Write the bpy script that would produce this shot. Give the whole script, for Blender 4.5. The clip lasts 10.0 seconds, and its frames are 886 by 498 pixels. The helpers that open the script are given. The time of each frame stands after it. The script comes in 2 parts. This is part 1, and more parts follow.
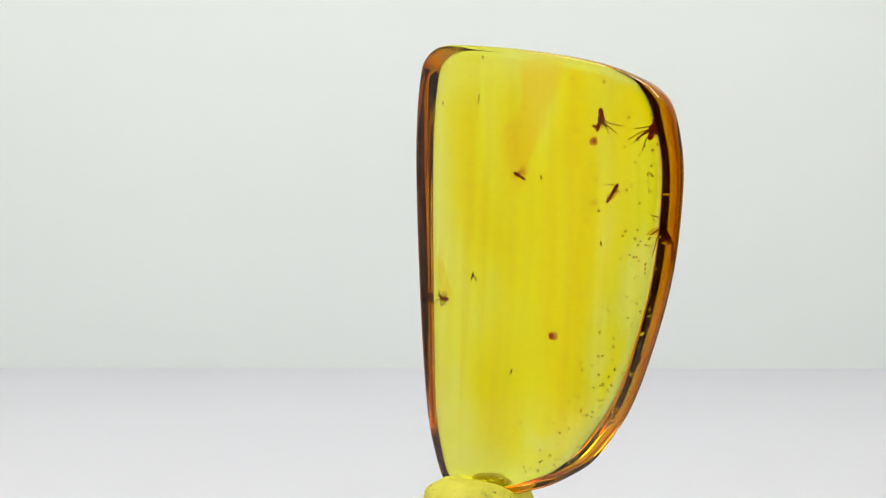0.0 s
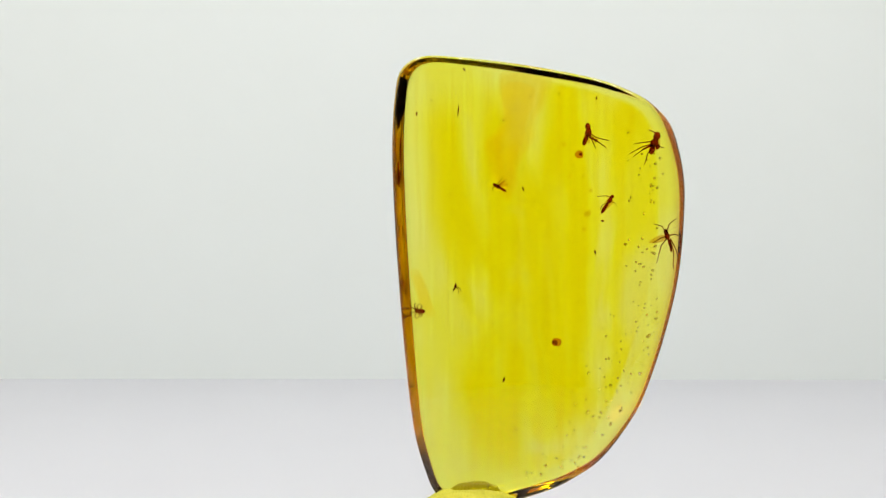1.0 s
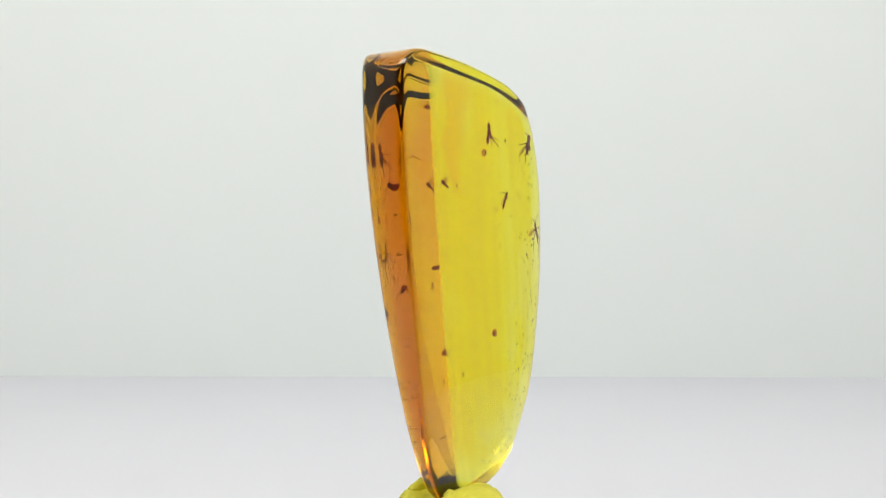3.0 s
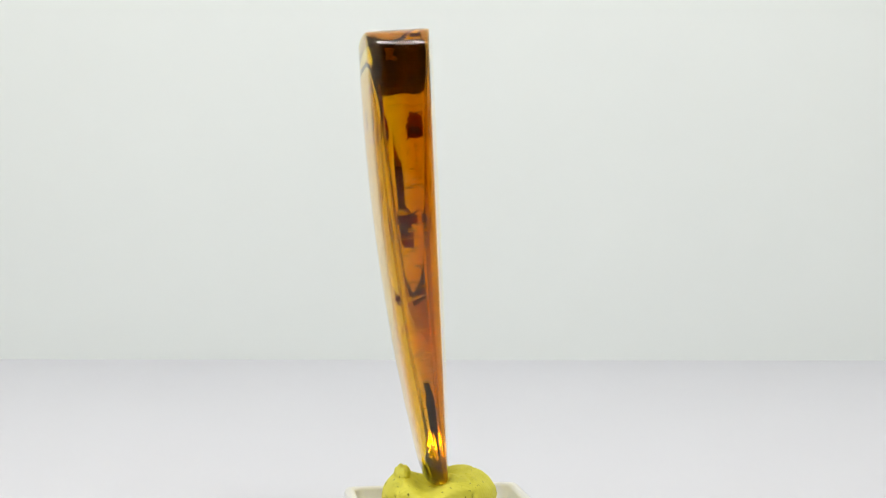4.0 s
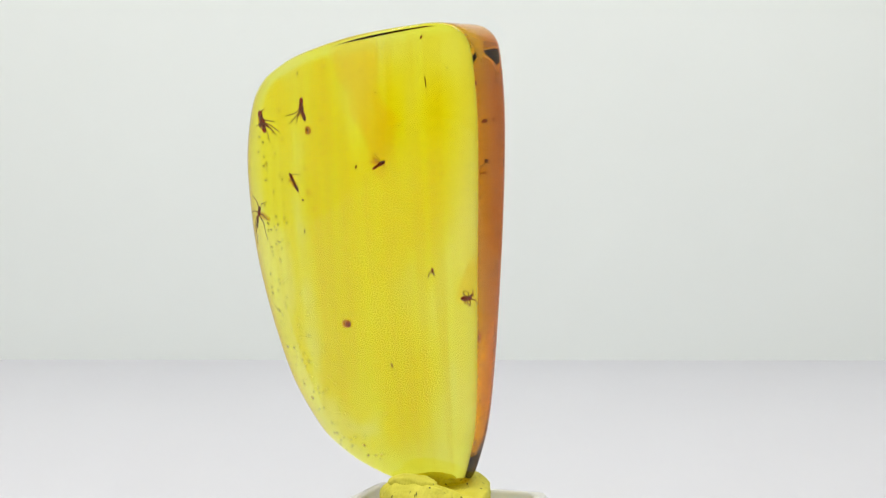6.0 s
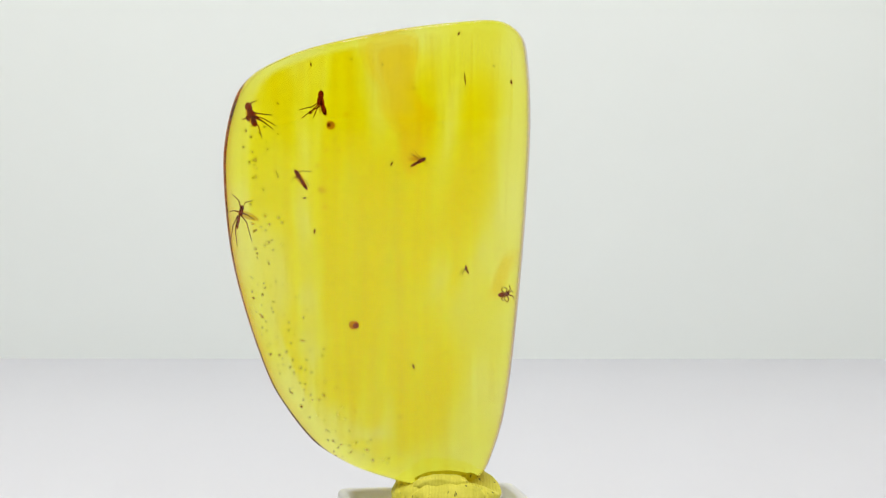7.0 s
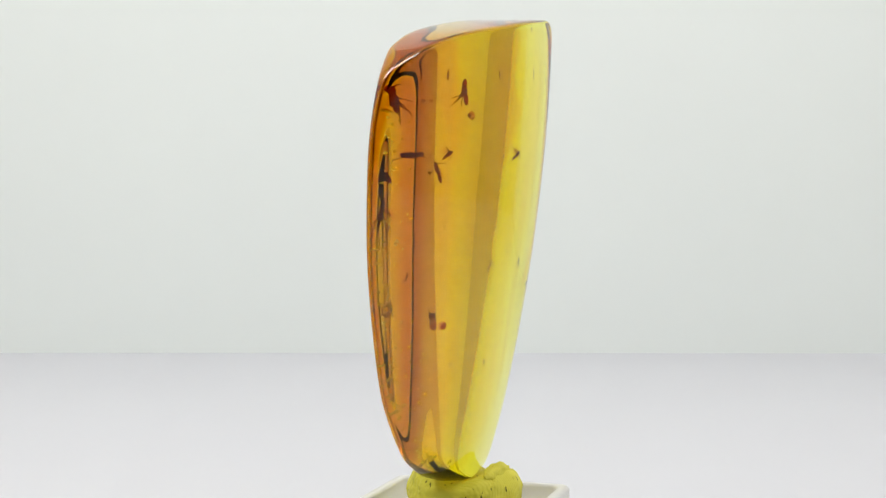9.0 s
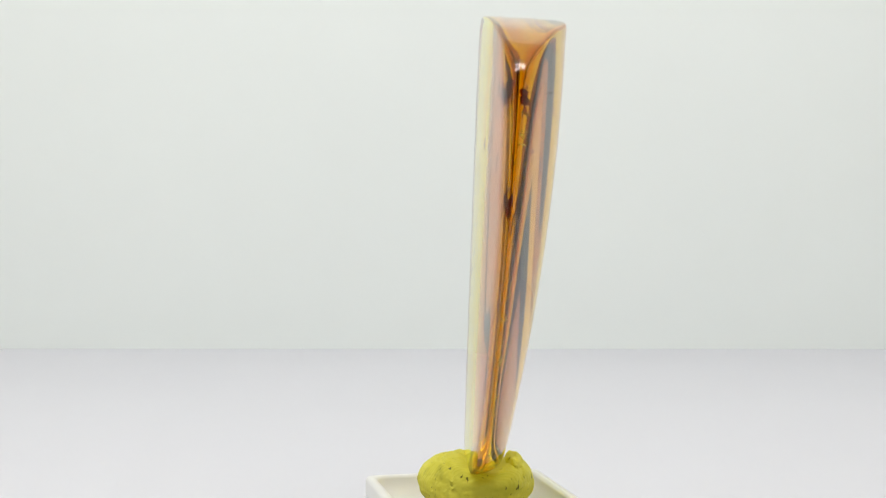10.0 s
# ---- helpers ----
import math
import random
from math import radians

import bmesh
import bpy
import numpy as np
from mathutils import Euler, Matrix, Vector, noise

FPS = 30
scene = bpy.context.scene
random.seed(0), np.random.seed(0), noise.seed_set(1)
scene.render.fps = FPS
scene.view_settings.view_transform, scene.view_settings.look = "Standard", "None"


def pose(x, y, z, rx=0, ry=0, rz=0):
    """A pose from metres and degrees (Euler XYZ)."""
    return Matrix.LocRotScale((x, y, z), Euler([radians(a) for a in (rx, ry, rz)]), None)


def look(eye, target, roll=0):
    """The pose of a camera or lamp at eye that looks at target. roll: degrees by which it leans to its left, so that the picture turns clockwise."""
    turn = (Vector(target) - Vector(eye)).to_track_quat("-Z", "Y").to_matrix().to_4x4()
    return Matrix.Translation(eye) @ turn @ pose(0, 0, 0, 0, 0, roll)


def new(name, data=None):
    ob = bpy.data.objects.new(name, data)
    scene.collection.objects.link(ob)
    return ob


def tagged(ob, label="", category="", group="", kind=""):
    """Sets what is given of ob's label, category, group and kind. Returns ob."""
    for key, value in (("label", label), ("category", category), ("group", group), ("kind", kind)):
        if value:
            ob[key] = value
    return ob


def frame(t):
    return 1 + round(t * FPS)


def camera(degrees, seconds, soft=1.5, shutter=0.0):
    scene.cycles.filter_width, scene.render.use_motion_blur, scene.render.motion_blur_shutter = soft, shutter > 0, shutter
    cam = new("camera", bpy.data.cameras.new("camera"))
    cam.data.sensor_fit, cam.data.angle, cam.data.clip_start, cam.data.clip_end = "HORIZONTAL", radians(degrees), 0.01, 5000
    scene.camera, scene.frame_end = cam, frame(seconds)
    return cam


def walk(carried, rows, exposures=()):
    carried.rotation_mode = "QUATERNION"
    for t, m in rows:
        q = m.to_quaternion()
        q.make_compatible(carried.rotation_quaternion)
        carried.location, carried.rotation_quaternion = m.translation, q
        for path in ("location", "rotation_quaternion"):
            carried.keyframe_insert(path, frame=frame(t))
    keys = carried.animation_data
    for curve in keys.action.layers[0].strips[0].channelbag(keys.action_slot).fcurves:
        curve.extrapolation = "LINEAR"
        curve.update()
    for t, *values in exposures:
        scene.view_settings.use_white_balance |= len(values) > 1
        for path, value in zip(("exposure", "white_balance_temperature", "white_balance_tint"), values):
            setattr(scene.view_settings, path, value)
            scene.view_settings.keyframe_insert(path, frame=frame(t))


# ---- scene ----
# ---- camera ----
S = 0.000065            # metres to one unit of the amber's plan
F = 2700.0              # eye to turning axis, in the same units
EYE = 0.0475            # height of the lens over the table
cam = camera(32.4, 10.0, soft=1.15)

# seconds, sideways lean and tilt of the camera and its rise over EYE, in units of the plan at the axis
SWAY = [(0.0, 29, -115, 12), (0.5, 33, -113, 12), (1.0, 35, -95, 12), (1.5, 37, -95, 12), (2.0, 43, -80, 12), (2.5, 45, -86, 12), (3.0, 41, -99, 11),
        (3.5, 36, -110, 10), (4.0, 32, -128, 9), (4.5, 27, -108, 8), (5.0, 23.5, -98, 6), (5.5, 20, -120, 3), (6.0, 20, -124, 0), (6.5, 20, -125, -2),
        (7.0, 19, -124.5, -4), (7.5, 14, -110, -5), (8.0, 7, -108, -6), (8.5, 6, -128, -7), (9.0, 10, -132, -9), (9.5, 15, -137, -11), (10.0, 18, -138, -13)]
walk(cam, [(t, pose(0, -F * S, EYE + up * S, 90 + math.degrees(math.atan(dy / F)), 0, math.degrees(math.atan(dx / F)))) for t, dx, dy, up in SWAY])

# ---- light ----
world = bpy.data.worlds.new("world")
world.use_nodes = True
world.node_tree.nodes["Background"].inputs["Color"].default_value = (0.92, 0.96, 1.0, 1)
world.node_tree.nodes["Background"].inputs["Strength"].default_value = 0.6
scene.world = world
scene.view_settings.exposure = 0.0
scene.cycles.max_bounces, scene.cycles.transmission_bounces, scene.cycles.transparent_max_bounces = 28, 28, 128


def area(name, eye, target, sx, sy, watts, colour):
    lamp = bpy.data.lights.new(name, "AREA")
    lamp.shape, lamp.size, lamp.size_y, lamp.energy, lamp.color = "RECTANGLE", sx, sy, watts, colour
    ob = new(name, lamp)
    ob.matrix_world = look(eye, target)
    return ob


# backdrop and added reflector: half width, front, back, height
BX, BY0, BY1, BZ = 0.26, -0.26, 0.223, 0.40
area("light_panel", (-0.03, -0.13, BZ - 0.03), (0, 0.16, 0.15), 0.44, 0.10, 1.57, (1.0, 0.98, 0.955))

# ---- materials ----


def material(name):
    m = bpy.data.materials.new(name)
    m.use_nodes = True
    nt = m.node_tree
    nt.nodes.clear()
    out = nt.nodes.new("ShaderNodeOutputMaterial")
    return m, nt, out


def node(nt, kind, **values):
    n = nt.nodes.new(kind)
    for k, v in values.items():
        n.inputs[k.replace("_", " ")].default_value = v
    return n


def ramp(nt, fac, stops):
    r = nt.nodes.new("ShaderNodeValToRGB")
    e = r.color_ramp.elements
    while len(e) < len(stops):
        e.new(0.5)
    for el, (p, c) in zip(e, stops):
        el.position, el.color = p, (*c, 1)
    nt.links.new(fac, r.inputs["Fac"])
    return r.outputs["Color"]


def mixed(nt, fac, a, b, blend="MIX"):
    n = nt.nodes.new("ShaderNodeMix")
    n.data_type, n.blend_type = "RGBA", blend
    for socket, v in ((n.inputs[0], fac), (n.inputs[6], a), (n.inputs[7], b)):
        if isinstance(v, (int, float)):
            socket.default_value = v
        elif isinstance(v, tuple):
            socket.default_value = (*v, 1)
        else:
            nt.links.new(v, socket)
    return n.outputs[2]


def noise_tex(nt, scale, detail=3.0, stretch=(1, 1, 1), offset=(0, 0, 0), distortion=0.0):
    tc = nt.nodes.new("ShaderNodeTexCoord")
    mp = nt.nodes.new("ShaderNodeMapping")
    mp.inputs["Scale"].default_value = stretch
    mp.inputs["Location"].default_value = offset
    nt.links.new(tc.outputs["Object"], mp.inputs["Vector"])
    n = node(nt, "ShaderNodeTexNoise", Scale=scale, Detail=detail, Distortion=distortion)
    nt.links.new(mp.outputs["Vector"], n.inputs["Vector"])
    return n.outputs["Fac"]


def diffuse(name, low, high, scale, rough=0.6, bump=0.0, bump_scale=400, spec=0.5, coat=0.0):
    m, nt, out = material(name)
    b = node(nt, "ShaderNodeBsdfPrincipled", Roughness=rough)
    b.inputs["Specular IOR Level"].default_value = spec
    b.inputs["Coat Weight"].default_value = coat
    nt.links.new(ramp(nt, noise_tex(nt, scale, 4), [(0.3, low), (0.7, high)]), b.inputs["Base Color"])
    if bump:
        bp = node(nt, "ShaderNodeBump", Strength=bump, Distance=0.0004)
        nt.links.new(noise_tex(nt, bump_scale, 5), bp.inputs["Height"])
        nt.links.new(bp.outputs["Normal"], b.inputs["Normal"])
    nt.links.new(b.outputs[0], out.inputs["Surface"])
    return m


def tinted_resin(name, make_colour, haze_low, haze_high):
    """Resin that colours what passes and does not bend it; a little of the light scatters as a warm haze."""
    m, nt, out = material(name)
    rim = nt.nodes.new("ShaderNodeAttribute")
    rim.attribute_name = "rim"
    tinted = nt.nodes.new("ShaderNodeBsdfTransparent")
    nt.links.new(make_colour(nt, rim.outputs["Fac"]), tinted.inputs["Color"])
    haze = node(nt, "ShaderNodeBsdfTranslucent", Color=(0.86, 0.40, 0.045, 1))
    share = nt.nodes.new("ShaderNodeMapRange")
    share.inputs["To Min"].default_value, share.inputs["To Max"].default_value = haze_low, haze_high
    nt.links.new(rim.outputs["Fac"], share.inputs["Value"])
    mx = nt.nodes.new("ShaderNodeMixShader")
    nt.links.new(share.outputs["Result"], mx.inputs[0])
    nt.links.new(tinted.outputs[0], mx.inputs[1])
    nt.links.new(haze.outputs[0], mx.inputs[2])
    nt.links.new(mx.outputs[0], out.inputs["Surface"])
    return m


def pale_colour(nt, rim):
    """Pale yellow, with the brown of long, dim light paths painted into the rim."""
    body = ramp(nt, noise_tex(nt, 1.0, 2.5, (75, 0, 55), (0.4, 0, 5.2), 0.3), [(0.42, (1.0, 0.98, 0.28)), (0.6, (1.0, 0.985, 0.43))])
    rim_shade = ramp(nt, noise_tex(nt, 1.0, 4.0, (120, 120, 45), (0, 0, 0), 0.8), [(0.3, (0.70, 0.29, 0.01)), (0.7, (0.86, 0.46, 0.02))])
    return mixed(nt, rim, body, rim_shade)


def flow_colour(nt, rim):
    """Deep yellow in streaks that run up the piece, with paler clouds."""
    flow = noise_tex(nt, 1.0, 3.0, (150, 0, 30), (3.1, 0, 1.7), 0.7)
    cloud = noise_tex(nt, 1.0, 3.0, (85, 0, 60), (0.4, 0, 5.2), 0.4)
    deep = ramp(nt, flow, [(0.39, (1.0, 0.99, 0.95)), (0.48, (1.0, 0.975, 0.40)), (0.58, (0.998, 0.94, 0.08))])
    pale = ramp(nt, cloud, [(0.54, (0, 0, 0)), (0.64, (0.85, 0.85, 0.85))])
    deep = mixed(nt, pale, deep, (1.0, 0.99, 0.92))
    return mixed(nt, rim, (1.0, 1.0, 1.0), deep)


def polish_material():
    m, nt, out = material("polished_surface")
    g = node(nt, "ShaderNodeBsdfGlass", Roughness=0.0, IOR=1.54)
    nt.links.new(g.outputs[0], out.inputs["Surface"])
    return m


def see_through(name, tint, cover=0.0, paint=(0.3, 0.1, 0.02)):
    m, nt, out = material(name)
    t = node(nt, "ShaderNodeBsdfTransparent", Color=(*tint, 1))
    if cover:
        d = node(nt, "ShaderNodeBsdfDiffuse", Color=(*paint, 1))
        mx = node(nt, "ShaderNodeMixShader", Fac=cover)
        nt.links.new(t.outputs[0], mx.inputs[1])
        nt.links.new(d.outputs[0], mx.inputs[2])
        t = mx
    nt.links.new(t.outputs[0], out.inputs["Surface"])
    return m


def clay_material():
    """Olive modelling clay with pits, smears and faint finger ridges."""
    m, nt, out = material("olive_clay")
    b = node(nt, "ShaderNodeBsdfPrincipled", Roughness=0.65)
    b.inputs["Specular IOR Level"].default_value = 0.3
    base = ramp(nt, noise_tex(nt, 260, 5), [(0.3, (0.62, 0.58, 0.045)), (0.7, (0.80, 0.745, 0.095))])
    pits = noise_tex(nt, 1700, 2.0, (1, 1, 0.6))
    base = mixed(nt, ramp(nt, pits, [(0.66, (0, 0, 0)), (0.74, (1, 1, 1))]), base, (0.12, 0.12, 0.01))
    base = mixed(nt, ramp(nt, noise_tex(nt, 420, 3.0), [(0.60, (0, 0, 0)), (0.78, (0.5, 0.5, 0.5))]), base, (0.22, 0.22, 0.02))
    nt.links.new(base, b.inputs["Base Color"])
    tc = nt.nodes.new("ShaderNodeTexCoord")
    wv = node(nt, "ShaderNodeTexWave", Scale=900.0, Distortion=4.0, Detail=2.0)
    nt.links.new(tc.outputs["Object"], wv.inputs["Vector"])
    high = mixed(nt, 0.25, noise_tex(nt, 900, 5), wv.outputs["Color"])
    bp = node(nt, "ShaderNodeBump", Strength=0.5, Distance=0.00025)
    nt.links.new(high, bp.inputs["Height"])
    nt.links.new(bp.outputs["Normal"], b.inputs["Normal"])
    nt.links.new(b.outputs[0], out.inputs["Surface"])
    return m


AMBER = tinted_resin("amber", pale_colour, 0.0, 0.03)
FLOW_TINT = tinted_resin("amber_flow", flow_colour, 0.0, 0.0)
POLISH = polish_material()
SHEET_TINT = see_through("tint_sheet", (0.989, 0.963, 0.86))
WALL = diffuse("backdrop_paper", (0.80, 0.845, 0.835), (0.825, 0.87, 0.86), 6, 0.9, spec=0.1)
FLOOR = diffuse("table_paper", (0.67, 0.675, 0.725), (0.69, 0.695, 0.745), 9, 0.75, spec=0.2)
ROOM = diffuse("unseen_room", (0.45, 0.27, 0.16), (0.50, 0.30, 0.18), 2, 0.9)
SIDE = diffuse("side_card", (0.62, 0.59, 0.53), (0.66, 0.63, 0.56), 5, 0.9, spec=0.1)
TRAY = diffuse("white_plastic", (0.82, 0.82, 0.80), (0.86, 0.86, 0.84), 60, 0.35, 0.05, 900)
CLAY = clay_material()

# ---- mesh helpers ----


def finish(bm, name, mat, smooth=True):
    bmesh.ops.recalc_face_normals(bm, faces=bm.faces)
    me = bpy.data.meshes.new(name)
    bm.to_mesh(me)
    bm.free()
    me.materials.append(mat)
    for p in me.polygons:
        p.use_smooth = smooth
    return me


def part(name, bm, mat, parent, label="", smooth=True):
    ob = new(name, finish(bm, name, mat, smooth))
    ob.parent = parent
    if label:
        tagged(ob, label)
    return ob


def box(bm, x0, x1, y0, y1, z0, z1):
    r = bmesh.ops.create_cube(bm, size=1, matrix=Matrix.LocRotScale(((x0 + x1) / 2, (y0 + y1) / 2, (z0 + z1) / 2), None, (x1 - x0, y1 - y0, z1 - z0)))
    return r["verts"]


def slab(name, x0, x1, y0, y1, z0, z1, mat, label, category):
    bm = bmesh.new()
    box(bm, x0, x1, y0, y1, z0, z1)
    ob = new(name, finish(bm, name, mat, False))
    return tagged(ob, label, category, kind="structure")


# ---- backdrop, added cards and unseen room ----
TH = 0.004
slab("floor", -0.35, 0.35, -0.45, BY1, -TH, 0, FLOOR, "matte lavender-white sheet of the photo table", "floor")
slab("wall_back", -BX, BX, BY1, BY1 + TH, -TH, BZ, WALL, "pale grey-green matte photo backdrop wall", "wall")
# unseen side cards, added for what the amber reflects and bends
slab("card_left", -BX - TH, -BX, BY0, BY1, 0, BZ, SIDE, "unseen pale beige side card, added to shape reflections in the amber", "wall")
slab("card_right", BX, BX + TH, BY0, BY1, 0, BZ, SIDE, "unseen pale beige side card, added to shape reflections in the amber", "wall")
# unseen reflector added overhead for light bounce and pale highlights
slab("ceiling", -BX, BX, BY0, BY1, BZ, BZ + TH, WALL, "unseen white reflector, added over the table", "ceiling")
# unseen room, added in brown so the amber picks up warm dark tones
slab("room_floor", -0.6, 0.6, -0.9, 0.3, -0.3 - TH, -0.3, ROOM, "unseen brownish floor of the room, added for what the amber reflects", "floor")
slab("room_left", -0.6 - TH, -0.6, -0.9, 0.3, -0.3, 0.8, ROOM, "unseen brownish side wall of the room, added for what the amber reflects", "wall")
slab("room_right", 0.6, 0.6 + TH, -0.9, 0.3, -0.3, 0.8, ROOM, "unseen brownish side wall of the room, added for what the amber reflects", "wall")
slab("room_back", -0.6, 0.6, 0.3, 0.3 + TH, -0.3, 0.8, ROOM, "unseen brownish wall behind the backdrop, added for what the amber reflects", "wall")
slab("room_ceiling", -0.6, 0.6, -0.9, 0.3, 0.8, 0.8 + TH, ROOM, "unseen brownish ceiling of the room, added for what the amber reflects", "ceiling")
slab("wall_room", -0.6, 0.6, -0.9 - TH, -0.9, -0.3, 0.8, ROOM, "unseen brownish wall behind the lens, added for what the amber reflects", "wall")

# ---- amber ----
U0, D0, Z0 = 30.0, 75.0, -548.0


def spline(points, n):
    """Closed Catmull-Rom curve through a few shaping points, n even steps."""
    k = len(points)
    dense = []
    for i in range(k):
        p = [Vector(points[(i + j - 1) % k]) for j in range(4)]
        for s in range(24):
            t = s / 24
            dense.append(0.5 * ((2 * p[1]) + (p[2] - p[0]) * t + (2 * p[0] - 5 * p[1] + 4 * p[2] - p[3]) * t * t + (3 * p[1] - p[0] - 3 * p[2] + p[3]) * t ** 3))
    steps = [0.0]
    for a, b in zip(dense, dense[1:] + dense[:1]):
        steps.append(steps[-1] + (b - a).length)
    out, j = [], 0
    for i in range(n):
        want = steps[-1] * i / n
        while steps[j + 1] < want:
            j += 1
        f = (want - steps[j]) / (steps[j + 1] - steps[j])
        out.append(dense[j].lerp(dense[(j + 1) % len(dense)], f))
    return out


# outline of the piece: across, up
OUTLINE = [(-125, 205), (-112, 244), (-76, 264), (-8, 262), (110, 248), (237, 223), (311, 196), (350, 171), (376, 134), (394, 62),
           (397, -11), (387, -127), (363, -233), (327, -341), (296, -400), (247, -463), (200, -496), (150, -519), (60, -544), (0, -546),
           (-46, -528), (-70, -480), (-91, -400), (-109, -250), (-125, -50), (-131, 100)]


def d_front(z, u=0.0):
    return 43.5 + 0.041 * z + 14 * max(0.0, (u - 60) / 335) ** 1.8


def d_back(z, u=0.0):
    # the back is domed: it falls away to both edges
    x = u - 90
    return 171 + 0.105 * z - 0.00014 * z * z - (0.296 + 0.06 * math.tanh(x / 80)) * (math.hypot(x, 80) - 80)


def resin_body(depth=0.0):
    """The polished piece, or with a depth the same form that far under its surface."""
    n = 220
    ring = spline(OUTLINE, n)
    c = Vector((120, -120))
    normals = []
    for i in range(n):
        t = (ring[(i + 1) % n] - ring[i - 1]).normalized()
        q = Vector((t.y, -t.x))
        normals.append(q if q.dot(ring[i] - c) > 0 else -q)
    bm = bmesh.new()
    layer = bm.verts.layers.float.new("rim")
    rings = []
    # (inset, share of the depth from front to back, painted brown of dim light): flat front with a tight edge, leaning
    # side, rounded back
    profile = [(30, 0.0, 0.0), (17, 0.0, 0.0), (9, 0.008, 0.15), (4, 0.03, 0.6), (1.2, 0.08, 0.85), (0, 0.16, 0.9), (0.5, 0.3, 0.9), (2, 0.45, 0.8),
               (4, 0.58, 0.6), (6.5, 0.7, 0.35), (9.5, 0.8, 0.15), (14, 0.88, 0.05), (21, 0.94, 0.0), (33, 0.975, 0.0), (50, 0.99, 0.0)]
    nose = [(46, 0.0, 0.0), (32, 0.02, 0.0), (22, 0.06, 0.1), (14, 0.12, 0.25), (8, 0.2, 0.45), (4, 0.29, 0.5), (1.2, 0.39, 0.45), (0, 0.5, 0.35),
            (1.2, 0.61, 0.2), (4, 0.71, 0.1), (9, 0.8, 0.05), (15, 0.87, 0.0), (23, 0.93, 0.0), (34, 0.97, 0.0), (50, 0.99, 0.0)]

    def put(p, share, rim_shade, bulge=0.0):
        a, b = d_front(p.y, p.x), d_back(p.y, p.x)
        v = bm.verts.new(((p.x - U0) * S, (a + (b - a) * share + bulge - D0) * S, (p.y - Z0) * S))
        v[layer] = rim_shade
        return v

    def shape(i, k):
        # the straight edge flares towards the back, the curved edge is bull-nosed
        w = min(1.0, max(0.0, (ring[i].x + 60) / 300))
        w = w * w * (3 - 2 * w)
        q = min(1.0, max(0.0, (normals[i].x - 0.25) / 0.6))
        w *= q * q * (3 - 2 * q)
        e, share, rim_shade = (profile[k][q] * (1 - w) + nose[k][q] * w for q in range(3))
        inward = (Vector((120, min(60, max(-330, ring[i].y)))) - ring[i]).normalized()
        # along the top the front edge is tight and the side slopes down to the back
        top = max(0.0, normals[i].y) ** 2
        round_off = min(1.0, max(0.0, (share - 0.3) / 0.5))
        e = e * (1 - (0.6 + 0.25 * round_off) * top) + 10 * share * top
        share += (1 - share) * 0.8 * top * round_off
        # the painted brown fades out where top and bottom edges pass brighter light
        return ring[i] + inward * e, share, rim_shade * max(0.0, 1 - 1.15 * normals[i].y ** 2)

    for k in range(len(profile)):
        rings.append([put(*shape(i, k)) for i in range(n)])
    front, back = [], []
    def swell(p):
        r = min(1.0, ((p.x - 125) / 250) ** 2 + ((p.y + 130) / 350) ** 2)
        return (1 - r) ** 2

    for k in (0.93, 0.86, 0.78, 0.7, 0.6, 0.5, 0.4, 0.3, 0.2, 0.1, 0.04):
        at = [c + (shape(i, 0)[0] - c) * k for i in range(n)]
        front.append([put(p, 0.0, 0.0, -2.0 * swell(p)) for p in at])
        at = [c + (shape(i, 14)[0] - c) * k for i in range(n)]
        back.append([put(p, 0.99, 0.0) for p in at])
    every = front[::-1] + rings + back
    for a, b in zip(every, every[1:]):
        for i in range(n):
            bm.faces.new((a[i], a[(i + 1) % n], b[(i + 1) % n], b[i]))
    bm.faces.new(every[0])
    bm.faces.new(every[-1])
    if depth:
        bmesh.ops.recalc_face_normals(bm, faces=bm.faces)
        bm.normal_update()
        for v, q in [(v, v.normal.copy()) for v in bm.verts]:
            v.co -= q * depth * S
    return bm


amber = tagged(new("amber_piece"), "polished translucent yellow amber slab with trapped insects standing in clay", "amber")
part("resin_body", resin_body(), POLISH, amber, "glass-clear polished surface of the resin")
part("resin_core", resin_body(0.7), AMBER, amber, "pale yellow clear resin, brown of long light paths painted on rim")

# the deeper yellow flow inside the pale resin: across, up
FLOW = [(-92, 215), (-20, 236), (110, 226), (237, 203), (318, 168), (346, 100), (352, -20), (346, -110), (322, -200), (290, -300), (250, -395), (190, -465), (90, -508),
        (10, -505), (-30, -440), (-52, -330), (-68, -190), (-82, -40), (-94, 100)]


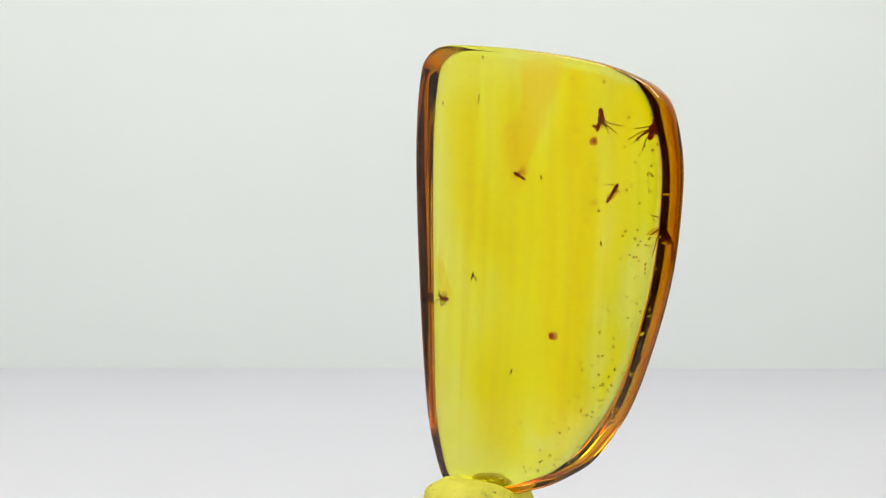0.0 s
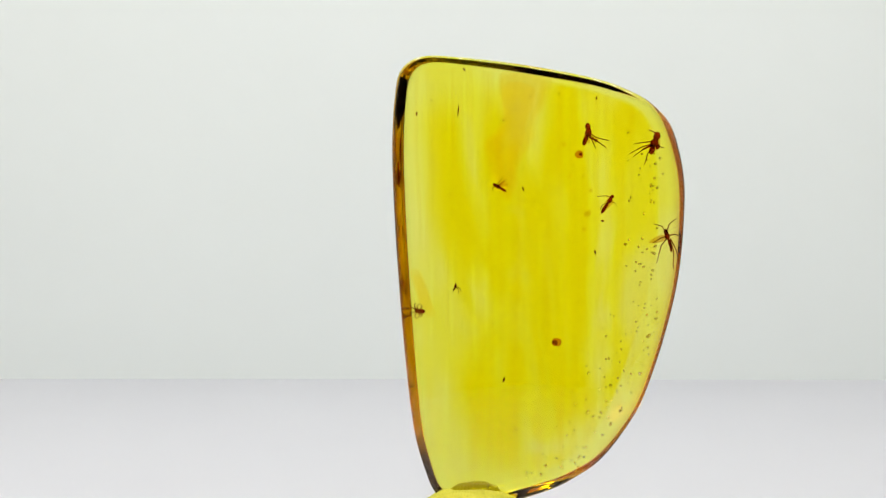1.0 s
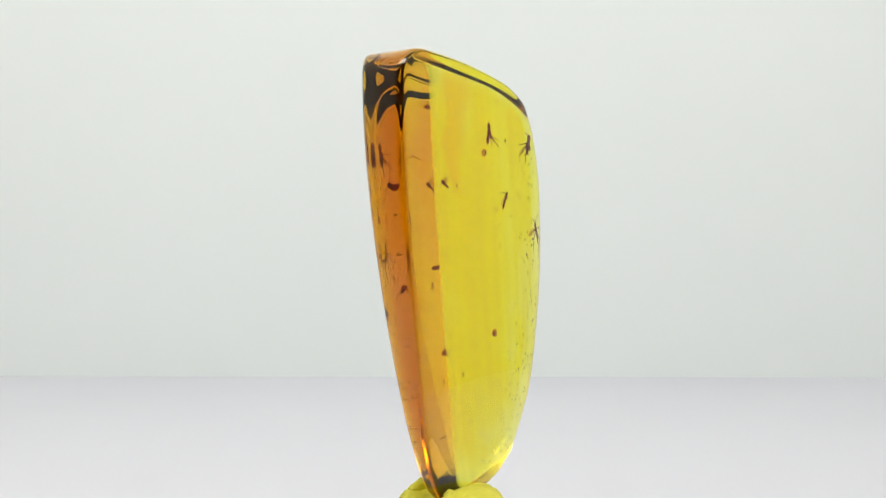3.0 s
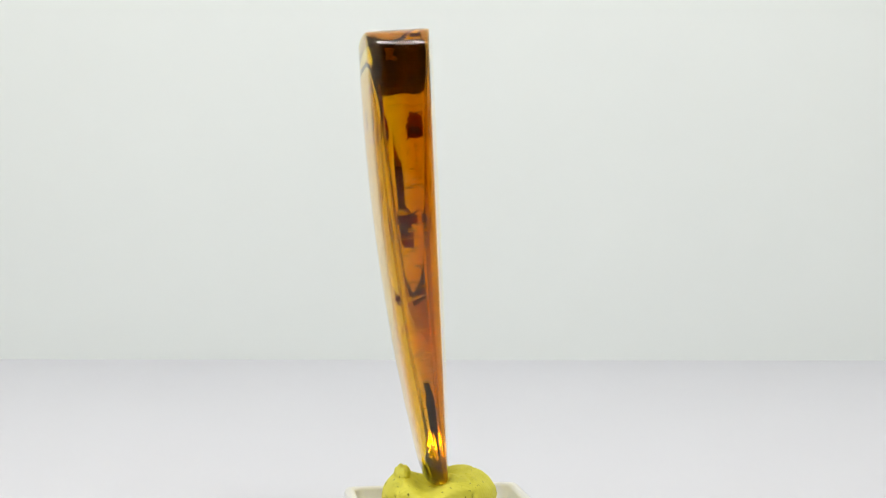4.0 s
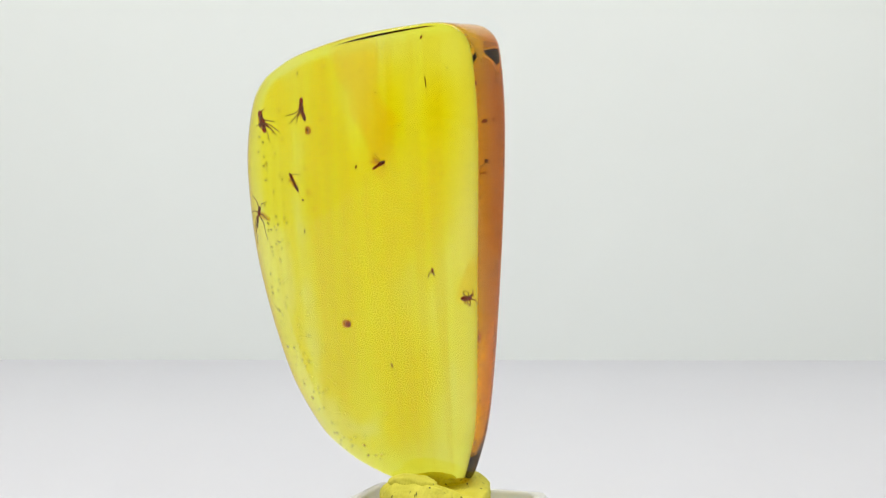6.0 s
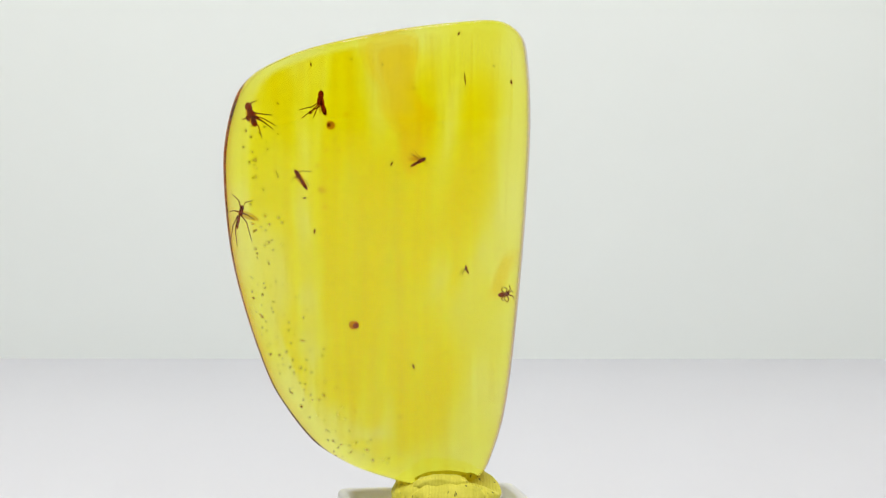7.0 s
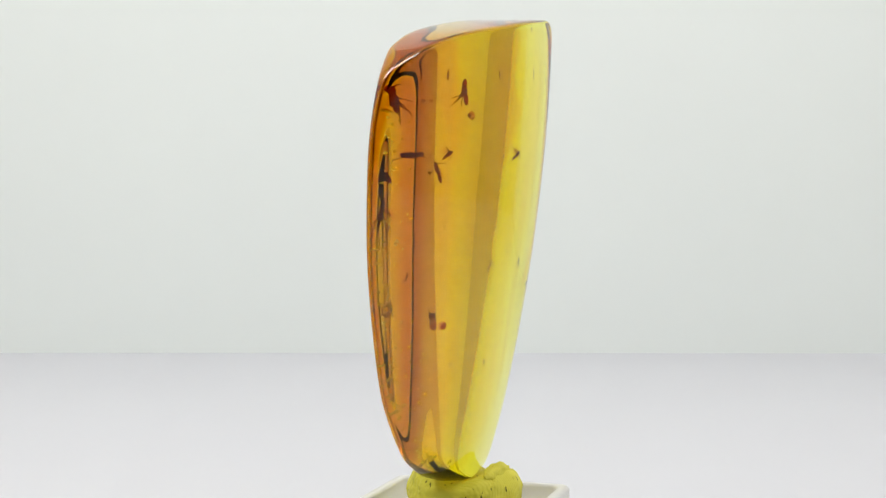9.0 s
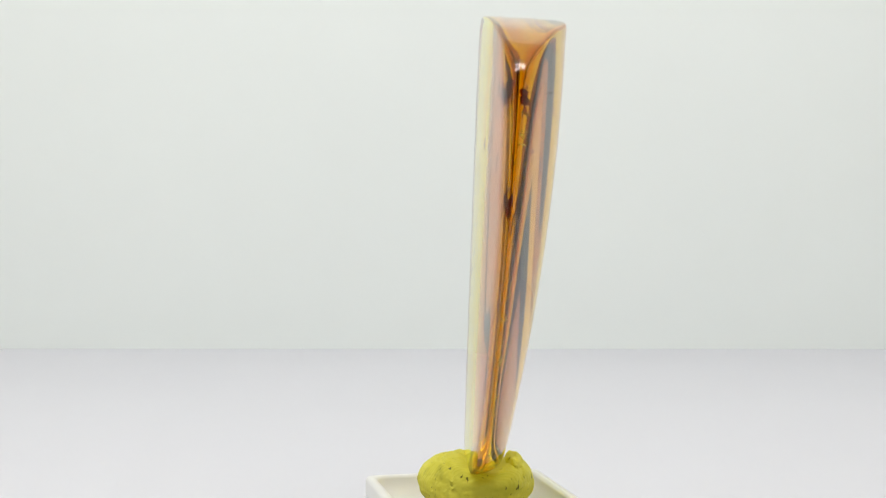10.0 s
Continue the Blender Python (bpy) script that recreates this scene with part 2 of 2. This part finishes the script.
def flow_core():
    """A lens of deeper colour: its tint sets in sharply at the curved edge and slowly at the straight one."""
    n = 160
    ring = spline(FLOW, n)
    c = Vector((120, -120))
    bm = bmesh.new()
    layer = bm.verts.layers.float.new("rim")
    sides = []
    for side in (0.22, 0.78):
        rings = []
        for k in (1.0, 0.975, 0.94, 0.89, 0.82, 0.73, 0.6, 0.45, 0.3, 0.15, 0.05):
            row = []
            for p in ring:
                q = c + (p - c) * k
                share = 0.5 + (side - 0.5) * (1 - k ** 6)
                a, b = d_front(q.y, q.x), d_back(q.y, q.x)
                v = bm.verts.new(((q.x - U0) * S, (a + (b - a) * share - D0) * S, (q.y - Z0) * S))
                wide = 0.03 + 0.3 * min(1.0, max(0.0, (170 - p.x) / 200))
                f = min(1.0, (1 - k) / wide)
                v[layer] = f * f * (3 - 2 * f)
                row.append(v)
            rings.append(row)
        for a, b in zip(rings, rings[1:]):
            for i in range(n):
                bm.faces.new((a[i], a[(i + 1) % n], b[(i + 1) % n], b[i]))
        bm.faces.new(rings[-1])
        sides.append(rings[0])
    bmesh.ops.weld_verts(bm, targetmap={b: a for a, b in zip(*sides)})
    return bm


part("flow_core", flow_core(), FLOW_TINT, amber, "deep yellow streaked flow inside the resin")


def tint_sheet(u0, lean, bend, phase, slant, low, high):
    """An added thin sheet that runs up the piece and across it: each colours a little of what passes along the slab,
    standing for light lost on a long path.
    """
    bm = bmesh.new()
    rows = []
    for i in range(49):
        z = low + (high - low) * i / 48
        row = []
        for j in range(7):
            u = u0 + lean * (z + 140) + bend * math.sin(z * 0.012 + phase) + slant * (j / 3 - 1)
            a, b = d_front(z, u), d_back(z, u)
            row.append(bm.verts.new(((u - U0) * S, (a + (b - a) * (0.08 + 0.82 * j / 6) - D0) * S, (z - Z0) * S)))
        rows.append(row)
    for a, b in zip(rows, rows[1:]):
        for j in range(6):
            bm.faces.new((a[j], a[j + 1], b[j + 1], b[j]))
    return bm


# added tint sheets: they brown only the light that runs along the slab
wave = random.Random(11)
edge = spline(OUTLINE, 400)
for k in range(24):
    u0 = -84 + 19.0 * k + wave.uniform(-4, 4)
    near = [p.y for p in edge if abs(p.x - u0) < 26]
    part("tint_sheet", tint_sheet(u0, wave.uniform(-0.01, 0.01), wave.uniform(2, 5), wave.uniform(0, 6), wave.choice((-1, 1)) * wave.uniform(4, 13),
                                  max(y for y in near if y < -100) + 14, min(y for y in near if y > -100) - 18),
         SHEET_TINT, amber)


def inside(u, z, share):
    """A place in the resin: across, up, and share of the depth from the front face."""
    a, b = d_front(z, u), d_back(z, u)
    return Vector(((u - U0) * S, (a + (b - a) * share - D0) * S, (z - Z0) * S))


def tube(bm, points, r0, r1, sides=5):
    rings = []
    for i, p in enumerate(points):
        d = (points[min(i + 1, len(points) - 1)] - points[max(i - 1, 0)]).normalized()
        a = d.orthogonal().normalized()
        b = d.cross(a)
        r = r0 + (r1 - r0) * i / (len(points) - 1)
        rings.append([bm.verts.new(p + (a * math.cos(q) + b * math.sin(q)) * r) for q in (2 * math.pi * k / sides for k in range(sides))])
    for a, b in zip(rings, rings[1:]):
        for k in range(sides):
            bm.faces.new((a[k], a[(k + 1) % sides], b[(k + 1) % sides], b[k]))
    bm.faces.new(rings[0])
    bm.faces.new(rings[-1][::-1])


def lump(bm, centre, axis, length, r, taper=0.0):
    """A body segment: an egg along axis."""
    turn = Vector(axis).to_track_quat("Z", "X").to_matrix().to_4x4()
    vs = bmesh.ops.create_icosphere(bm, subdivisions=2, radius=1)["verts"]
    for v in vs:
        k = 1 - taper * v.co.z
        v.co = Vector((v.co.x * r * k, v.co.y * r * k, v.co.z * length))
    bmesh.ops.transform(bm, matrix=Matrix.Translation(centre) @ turn, verts=vs)


WING = see_through("wing_membrane", (0.93, 0.80, 0.58), 0.03)
INSECT = see_through("dark_chitin", (0.62, 0.19, 0.06), 0.22, (0.06, 0.015, 0.004))
FAINT = see_through("faint_stain", (0.95, 0.86, 0.6))
VEIL = see_through("resin_veil", (0.998, 0.965, 0.82))
HALO = see_through("rust_halo", (0.90, 0.62, 0.25), 0.1, (0.4, 0.12, 0.01))
CORE = see_through("rust_core", (0.78, 0.42, 0.2), 0.15, (0.25, 0.06, 0.01))
m, nt, out = material("bubble")
g = node(nt, "ShaderNodeBsdfGlass", Roughness=0.0, IOR=0.65)
nt.links.new(g.outputs[0], out.inputs["Surface"])
BUBBLE = m


def flat(dx, dz, dy=0.0):
    return Vector((dx, dy, dz)) * S


def insect(name, label, u, z, share, segments, legs, wings=(), leg_r=1.3):
    """A trapped insect: egg-shaped segments (x, z, half length, radius, heading), jointed legs, flat wings."""
    bm = bmesh.new()
    for x, zz, ln, r, h in segments:
        a = radians(h)
        lump(bm, flat(x, zz), (math.cos(a), 0.12, math.sin(a)), ln * 0.95 * S, r * 0.8 * S, 0.25)
    ob = part(name, bm, INSECT, amber, label)
    ob.location = inside(u, z, share)
    for k, leg in enumerate(legs):
        bm = bmesh.new()
        lean = (-1) ** k * 5
        pts = [flat(x, zz, lean * q * 0.5) for q, (x, zz) in enumerate(leg)]
        tube(bm, pts, leg_r * S, leg_r * 0.55 * S, 5)
        part("leg", bm, INSECT, ob)
    for x, zz, ln, w, h in wings:
        bm = bmesh.new()
        a = radians(h)
        vs = bmesh.ops.create_icosphere(bm, subdivisions=2, radius=1)["verts"]
        for v in vs:
            v.co = Vector((v.co.x * ln, v.co.y * 1.2, v.co.z * w * (1 + 0.4 * v.co.x))) * S
        bmesh.ops.transform(bm, matrix=Matrix.Translation(flat(x, zz, 4)) @ Matrix.Rotation(-a, 4, "Y"), verts=vs)
        part("wing", bm, WING, ob, "thin brown see-through wing")
    return ob


insect("gnat", "small dark brown gnat with folded wings", 223, 123, 0.85,
       [(0, 14, 7, 6.5, 90), (1, 3, 9, 8, 80), (-4, -10, 13, 5.5, 70)],
       [[(5, 0), (16, -7), (38, -12)], [(5, -3), (15, -12), (33, -25)], [(4, -5), (9, -14), (14, -26)], [(2, -6), (10, -10), (15, -16)]],
       [(-4, -9, 14, 4, 74), (2, -7, 11, 3, 88)])
insect("gnat", "dark gnat with a round head and trailing legs", 342, 109, 0.34,
       [(4, 10, 8, 8, 80), (0, -2, 10, 9, 65), (-4, -14, 11, 6.5, 75), (6, -10, 6, 4, 60)],
       [[(-4, 0), (-18, -2), (-36, -4)], [(-5, -5), (-22, -10), (-44, -22)], [(-5, -8), (-22, -16), (-38, -28)], [(-4, -12), (-12, -22), (-18, -42)],
        [(6, -8), (10, -10), (16, -12)], [(-6, -6), (-20, -14), (-30, -22)], [(2, 14), (-4, 18), (-10, 20)]],
       [(2, -8, 14, 6, 70)])
insect("gnat", "slender gnat with wings spread upward", 62, 25, 0.75,
       [(-8, 5, 4, 4, 150), (-3, 2, 7, 4.5, 150), (6, -3, 10, 3.2, 150)],
       [[(-4, 4), (2, 12), (8, 20)], [(-2, 3), (6, 9), (14, 15)], [(-8, 2), (-12, -2), (-10, -7)]],
       [(7, 4, 11, 2.6, 8), (4, 7, 10, 2.6, 35)], 0.8)
insect("gnat", "long narrow gnat with clasped wings", 257, -4, 0.69,
       [(10, 13, 4, 4, 60), (6, 7, 8, 5, 58), (-3, -7, 14, 4, 57)],
       [[(8, 12), (-2, 14), (-18, 13)], [(4, 4), (14, 2), (18, -4)], [(2, 2), (-8, -2), (-12, -12)]],
       [(-1, -3, 15, 4, 62), (4, -3, 13, 3, 50)], 0.9)
insect("gnat", "long-legged dark gnat with one wing spread", 366, -64, 0.5,
       [(-4, 11, 5, 5, 100), (-2, 4, 9, 5.5, 102), (3, -10, 10, 3.6, 105), (5, -20, 7, 2.6, 100)],
       [[(-2, 10), (2, 24), (14, 34)], [(-5, 9), (-10, 20), (-24, 24)], [(2, 4), (12, 6), (22, 2)], [(-2, -2), (-12, -14), (-20, -46)],
        [(3, -4), (10, -26), (8, -56)], [(4, -2), (14, -22), (19, -46)], [(-4, 2), (-14, -2), (-26, -10)]],
       [(-18, -4, 17, 6, 20)], 1.3)
insect("spider", "tiny curled dark spider", -85, -200, 0.82,
       [(8, -1, 6, 5.5, 0), (-1, 0, 5, 4.5, 0)],
       [[(0, 2), (-2, 9), (4, 13)], [(-2, 2), (-7, 9), (-4, 15)], [(-3, 1), (-11, 6), (-14, 2)], [(-3, -1), (-12, -4), (-15, -10)], [(-2, -3), (-6, -9), (-3, -15)],
        [(1, -3), (3, -8), (-1, -13)], [(3, 2), (8, 8), (5, 12)], [(3, -3), (8, -8), (4, -12)]], (), 1.3)
insect("midge", "very small pale brown midge", -15, -156, 0.56, [(-1, 3, 5, 2.6, 80), (-3, -3, 4, 2, 60)],
       [[(0, 0), (5, -6), (4, -12)], [(1, 1), (7, -2), (10, -9)], [(-3, -2), (-6, -5), (-5, -9)]], (), 0.8)


def crumb(name, mat, u, z, share, a, b, h, label=""):
    bm = bmesh.new()
    lump(bm, Vector((0, 0, 0)), (math.cos(radians(h)), 0.1, math.sin(radians(h))), a * S, b * S)
    for v in bm.verts:
        v.co *= 1 + 0.18 * noise.noise(v.co / S * 0.4)
    ob = part(name, bm, mat, amber, label)
    ob.location = inside(u, z, share)
    return ob


crumb("stain", HALO, 207, 85, 0.9, 8, 7.5, 20, "round rusty stain in the resin")
crumb("speck", INSECT, 210, 86, 0.86, 3.2, 2.8, 60)
crumb("stain", HALO, 167, -252, 0.13, 9, 8, 0, "round rusty stain in the resin")
crumb("stain", CORE, 164, -253, 0.13, 5, 5.5, 60, "dark rust-brown core of the stain")
crumb("speck", INSECT, 237, 111, 0.1, 3.4, 2.9, 0)
crumb("speck", INSECT, 249, -34, 0.12, 3.2, 1.8, 0)
crumb("speck", INSECT, -12, 165, 0.45, 10, 1.1, 85, "short dark plant fibre")
crumb("speck", INSECT, -1, 240, 0.35, 3.4, 1.5, 120)
crumb("speck", INSECT, 72, -323, 0.54, 5.2, 1.8, 70)
rnd = random.Random(5)
mote_spots = [(238, 188, 3, 85), (170, 196, 2.5, 0), (-62, 185, 2, 10), (106, 22, 4, 115), (70, 148, 2.4, 20), (23, 91, 1.6, 0), (-25, 12, 2.2, 90), (-24, -23, 1.3, 0),
              (236, -92, 4, 100), (94, -412, 3, 5), (-58, -440, 1.5, 0), (18, -300, 1.3, 0), (-88, 160, 3.5, 80), (295, 125, 3, 40), (300, 8, 2.6, 80), (204, -180, 1.6, 0),
              (118, 190, 2, 0), (52, -220, 1.2, 0), (74, -340, 1.4, 0), (110, -140, 1.3, 0), (214, 46, 1.8, 30), (196, 66, 1.5, 60)]
for u, z, a, h in mote_spots:
    crumb("speck", INSECT, u, z, rnd.uniform(0.2, 0.8), a * 1.1, max(0.9, a * 0.42), h)
for u, z, a in ((222, -22, 9), (228, 20, 5), (216, -50, 5), (190, 46, 4), (180, 104, 5)):
    crumb("stain", FAINT, u, z, rnd.uniform(0.4, 0.7), a * 0.8, a * 0.6, rnd.uniform(0, 180))


def veil(outline, share0, share1, label):
    """A darker flow of resin inside the clear one: a thin curved leaf."""
    ring = spline(outline, 72)
    c = sum(ring, Vector((0, 0))) / len(ring)
    bm = bmesh.new()
    sides = []
    for side in (-1, 1):
        rings = []
        for k in (1.0, 0.85, 0.5, 0.05):
            row = []
            for p in ring:
                q = c + (p - c) * k
                v = inside(q.x, q.y, share0 + (share1 - share0) * (q.y - c.y) / 200)
                v.y += side * (0.6 + 3.0 * (1 - k)) * S
                row.append(bm.verts.new(v))
            rings.append(row)
        for a, b in zip(rings, rings[1:]):
            for i in range(72):
                bm.faces.new((a[i], a[(i + 1) % 72], b[(i + 1) % 72], b[i]))
        bm.faces.new(rings[-1])
        sides.append(rings[0])
    for i in range(72):
        bm.faces.new((sides[0][i], sides[0][(i + 1) % 72], sides[1][(i + 1) % 72], sides[1][i]))
    return part("flow_veil", bm, VEIL, amber, label)


BIG = [(68, 238), (68, 161), (58, 132), (34, 106), (40, 78), (50, 45), (72, 3), (83, 2), (94, 27), (95, 56), (112, 88), (126, 114), (130, 150), (150, 186), (152, 232)]
for k, q in ((1.0, 0.0), (0.86, 0.03), (0.6, 0.06)):
    veil([(80 + (u - 80) * k, 120 + (z - 120) * (k + 1) / 2) for u, z in BIG], 0.55 + q, 0.7 + q, "amber-orange flow veil inside the resin")
SMALL = [(-98, -126), (-82, -126), (-70, -150), (-56, -190), (-54, -208), (-70, -206), (-86, -172)]
for k, q in ((1.0, 0.0), (0.75, 0.05)):
    veil([(-74 + (u + 74) * k, -168 + (z + 168) * k) for u, z in SMALL], 0.5 + q, 0.5 + q, "small orange flow veil inside the resin")

for k in range(160):
    if k < 46:
        z = rnd.uniform(-150, 90)
        u = rnd.gauss(332, 16) + (0 if z > -60 else -10)
    else:
        z = rnd.uniform(-495, -170)
        edge = 372 - 0.00118 * max(0.0, -150 - z) ** 2 - 0.06 * (-150 - z)
        u = edge - 14 - abs(rnd.gauss(0, 48))
    r = rnd.choice((1.1, 1.4, 1.7, 2.0, 2.5))
    bm = bmesh.new()
    lump(bm, Vector((0, 0, 0)), (rnd.uniform(-1, 1), rnd.uniform(-1, 1), rnd.uniform(-1, 1)), r * rnd.uniform(1.0, 1.6) * S, r * S)
    bub = part("bubble", bm, BUBBLE, amber)
    bub.location = inside(u, z, rnd.uniform(0.12, 0.45))

# ---- clay and tray ----


def clay_blob():
    """A squeezed bun of clay with a trench in which the amber stands and two folds."""
    bm = bmesh.new()
    vs = bmesh.ops.create_icosphere(bm, subdivisions=6, radius=1)["verts"]
    for v in vs:
        n = v.co.normalized()
        square = (abs(n.z) ** 2.7 + math.hypot(n.x, n.y) ** 2.7) ** (-1 / 2.7)
        k = square * (1 + 0.05 * noise.noise(n * 1.6 + Vector((3, 1, 0))) + 0.02 * noise.noise(n * 4.5) + 0.006 * noise.noise(n * 14))
        x, y, z = n.x * 97 * k, n.y * 101 * k, n.z * 52 * k
        if z > 0:
            dip = math.exp(-((y - 20) / 36) ** 2) * (0.5 + 0.5 / (1 + math.exp((x - 60) / 12)))
            z -= dip * z * 0.66
            crack = math.exp(-((y + 56 + 9 * math.sin(x * 0.06)) / 2.4) ** 2) + math.exp(-((y - 72 + 6 * math.sin(x * 0.09)) / 2.0) ** 2)
            z -= 5.0 * crack
        z = max(z, -50)
        v.co = Vector((x, y, z + 50)) * S
    return bm


def clay_lip(x, y, z, a, b, c, turn, seed):
    """A pinched-up fold along the trench."""
    bm = bmesh.new()
    vs = bmesh.ops.create_icosphere(bm, subdivisions=4, radius=1)["verts"]
    for v in vs:
        n = v.co.normalized()
        k = 1 + 0.16 * noise.noise(n * 2.1 + Vector((seed, 0, 0))) + 0.05 * noise.noise(n * 7)
        v.co = Vector((n.x * a * k, n.y * b * k, n.z * c * k)) * S
    bmesh.ops.transform(bm, matrix=Matrix.Translation(Vector((x, y, z)) * S) @ Matrix.Rotation(radians(turn), 4, "Z"), verts=vs)
    return bm


# the table turns evenly
amber_turn = [(t / 4, -33.0 + 30.6 * t / 4) for t in range(41)]


def turned(ob, u, d, z, yaw=0):
    """Rows of a thing that stands at (u, d) of the turning plan and turns with it."""
    rows = []
    for t, a in amber_turn:
        c, s = math.cos(radians(a)), math.sin(radians(a))
        rows.append((t, pose((u * c - d * s) * S, (u * s + d * c) * S, z, 0, 0, a + yaw)))
    walk(ob, rows)


clay = tagged(new("clay_lump"), "olive-yellow lump of modelling clay pressed round the amber", "clay")
part("lump", clay_blob(), CLAY, clay)
part("pinched_lip", clay_lip(10, 66, 84, 46, 15, 17, 4, 1.0), CLAY, clay, "fold of clay pinched up against the amber")
part("pinched_lip", clay_lip(-42, -24, 82, 26, 12, 14, 20, 4.0), CLAY, clay, "fold of clay pinched up against the amber")


def tray_mesh():
    bm = bmesh.new()
    h = 166 * S
    levels = [(0.97, 0.0), (1.0, 0.0006), (1.0, 0.0096), (0.985, 0.0100), (0.90, 0.0100), (0.885, 0.0097), (0.87, 0.0078), (0.0, 0.0078)]
    rows = []
    for k, z in levels:
        row = []
        for cx, cy, a0 in ((1, 1, 0), (-1, 1, 90), (-1, -1, 180), (1, -1, 270)):
            for s in range(6):
                a = radians(a0 + 18 * s)
                r = 0.14
                row.append(bm.verts.new(((cx * (1 - r) + r * math.cos(a)) * h * max(k, 0.01), (cy * (1 - r) + r * math.sin(a)) * h * max(k, 0.01), z)))
        rows.append(row)
    for a, b in zip(rows, rows[1:]):
        for i in range(24):
            bm.faces.new((a[i], a[(i + 1) % 24], b[(i + 1) % 24], b[i]))
    bm.faces.new(rows[0])
    bm.faces.new(rows[-1])
    return bm


tray = tagged(new("display_tray", finish(tray_mesh(), "display_tray", TRAY)), "small square white plastic tray with raised rim under clay", "tray")


def motions():
    turned(amber, U0, D0, EYE + Z0 * S)
    turned(clay, 14, 40, 0.0078)
    turned(tray, 23, 32, 0.0, 10)


motions()
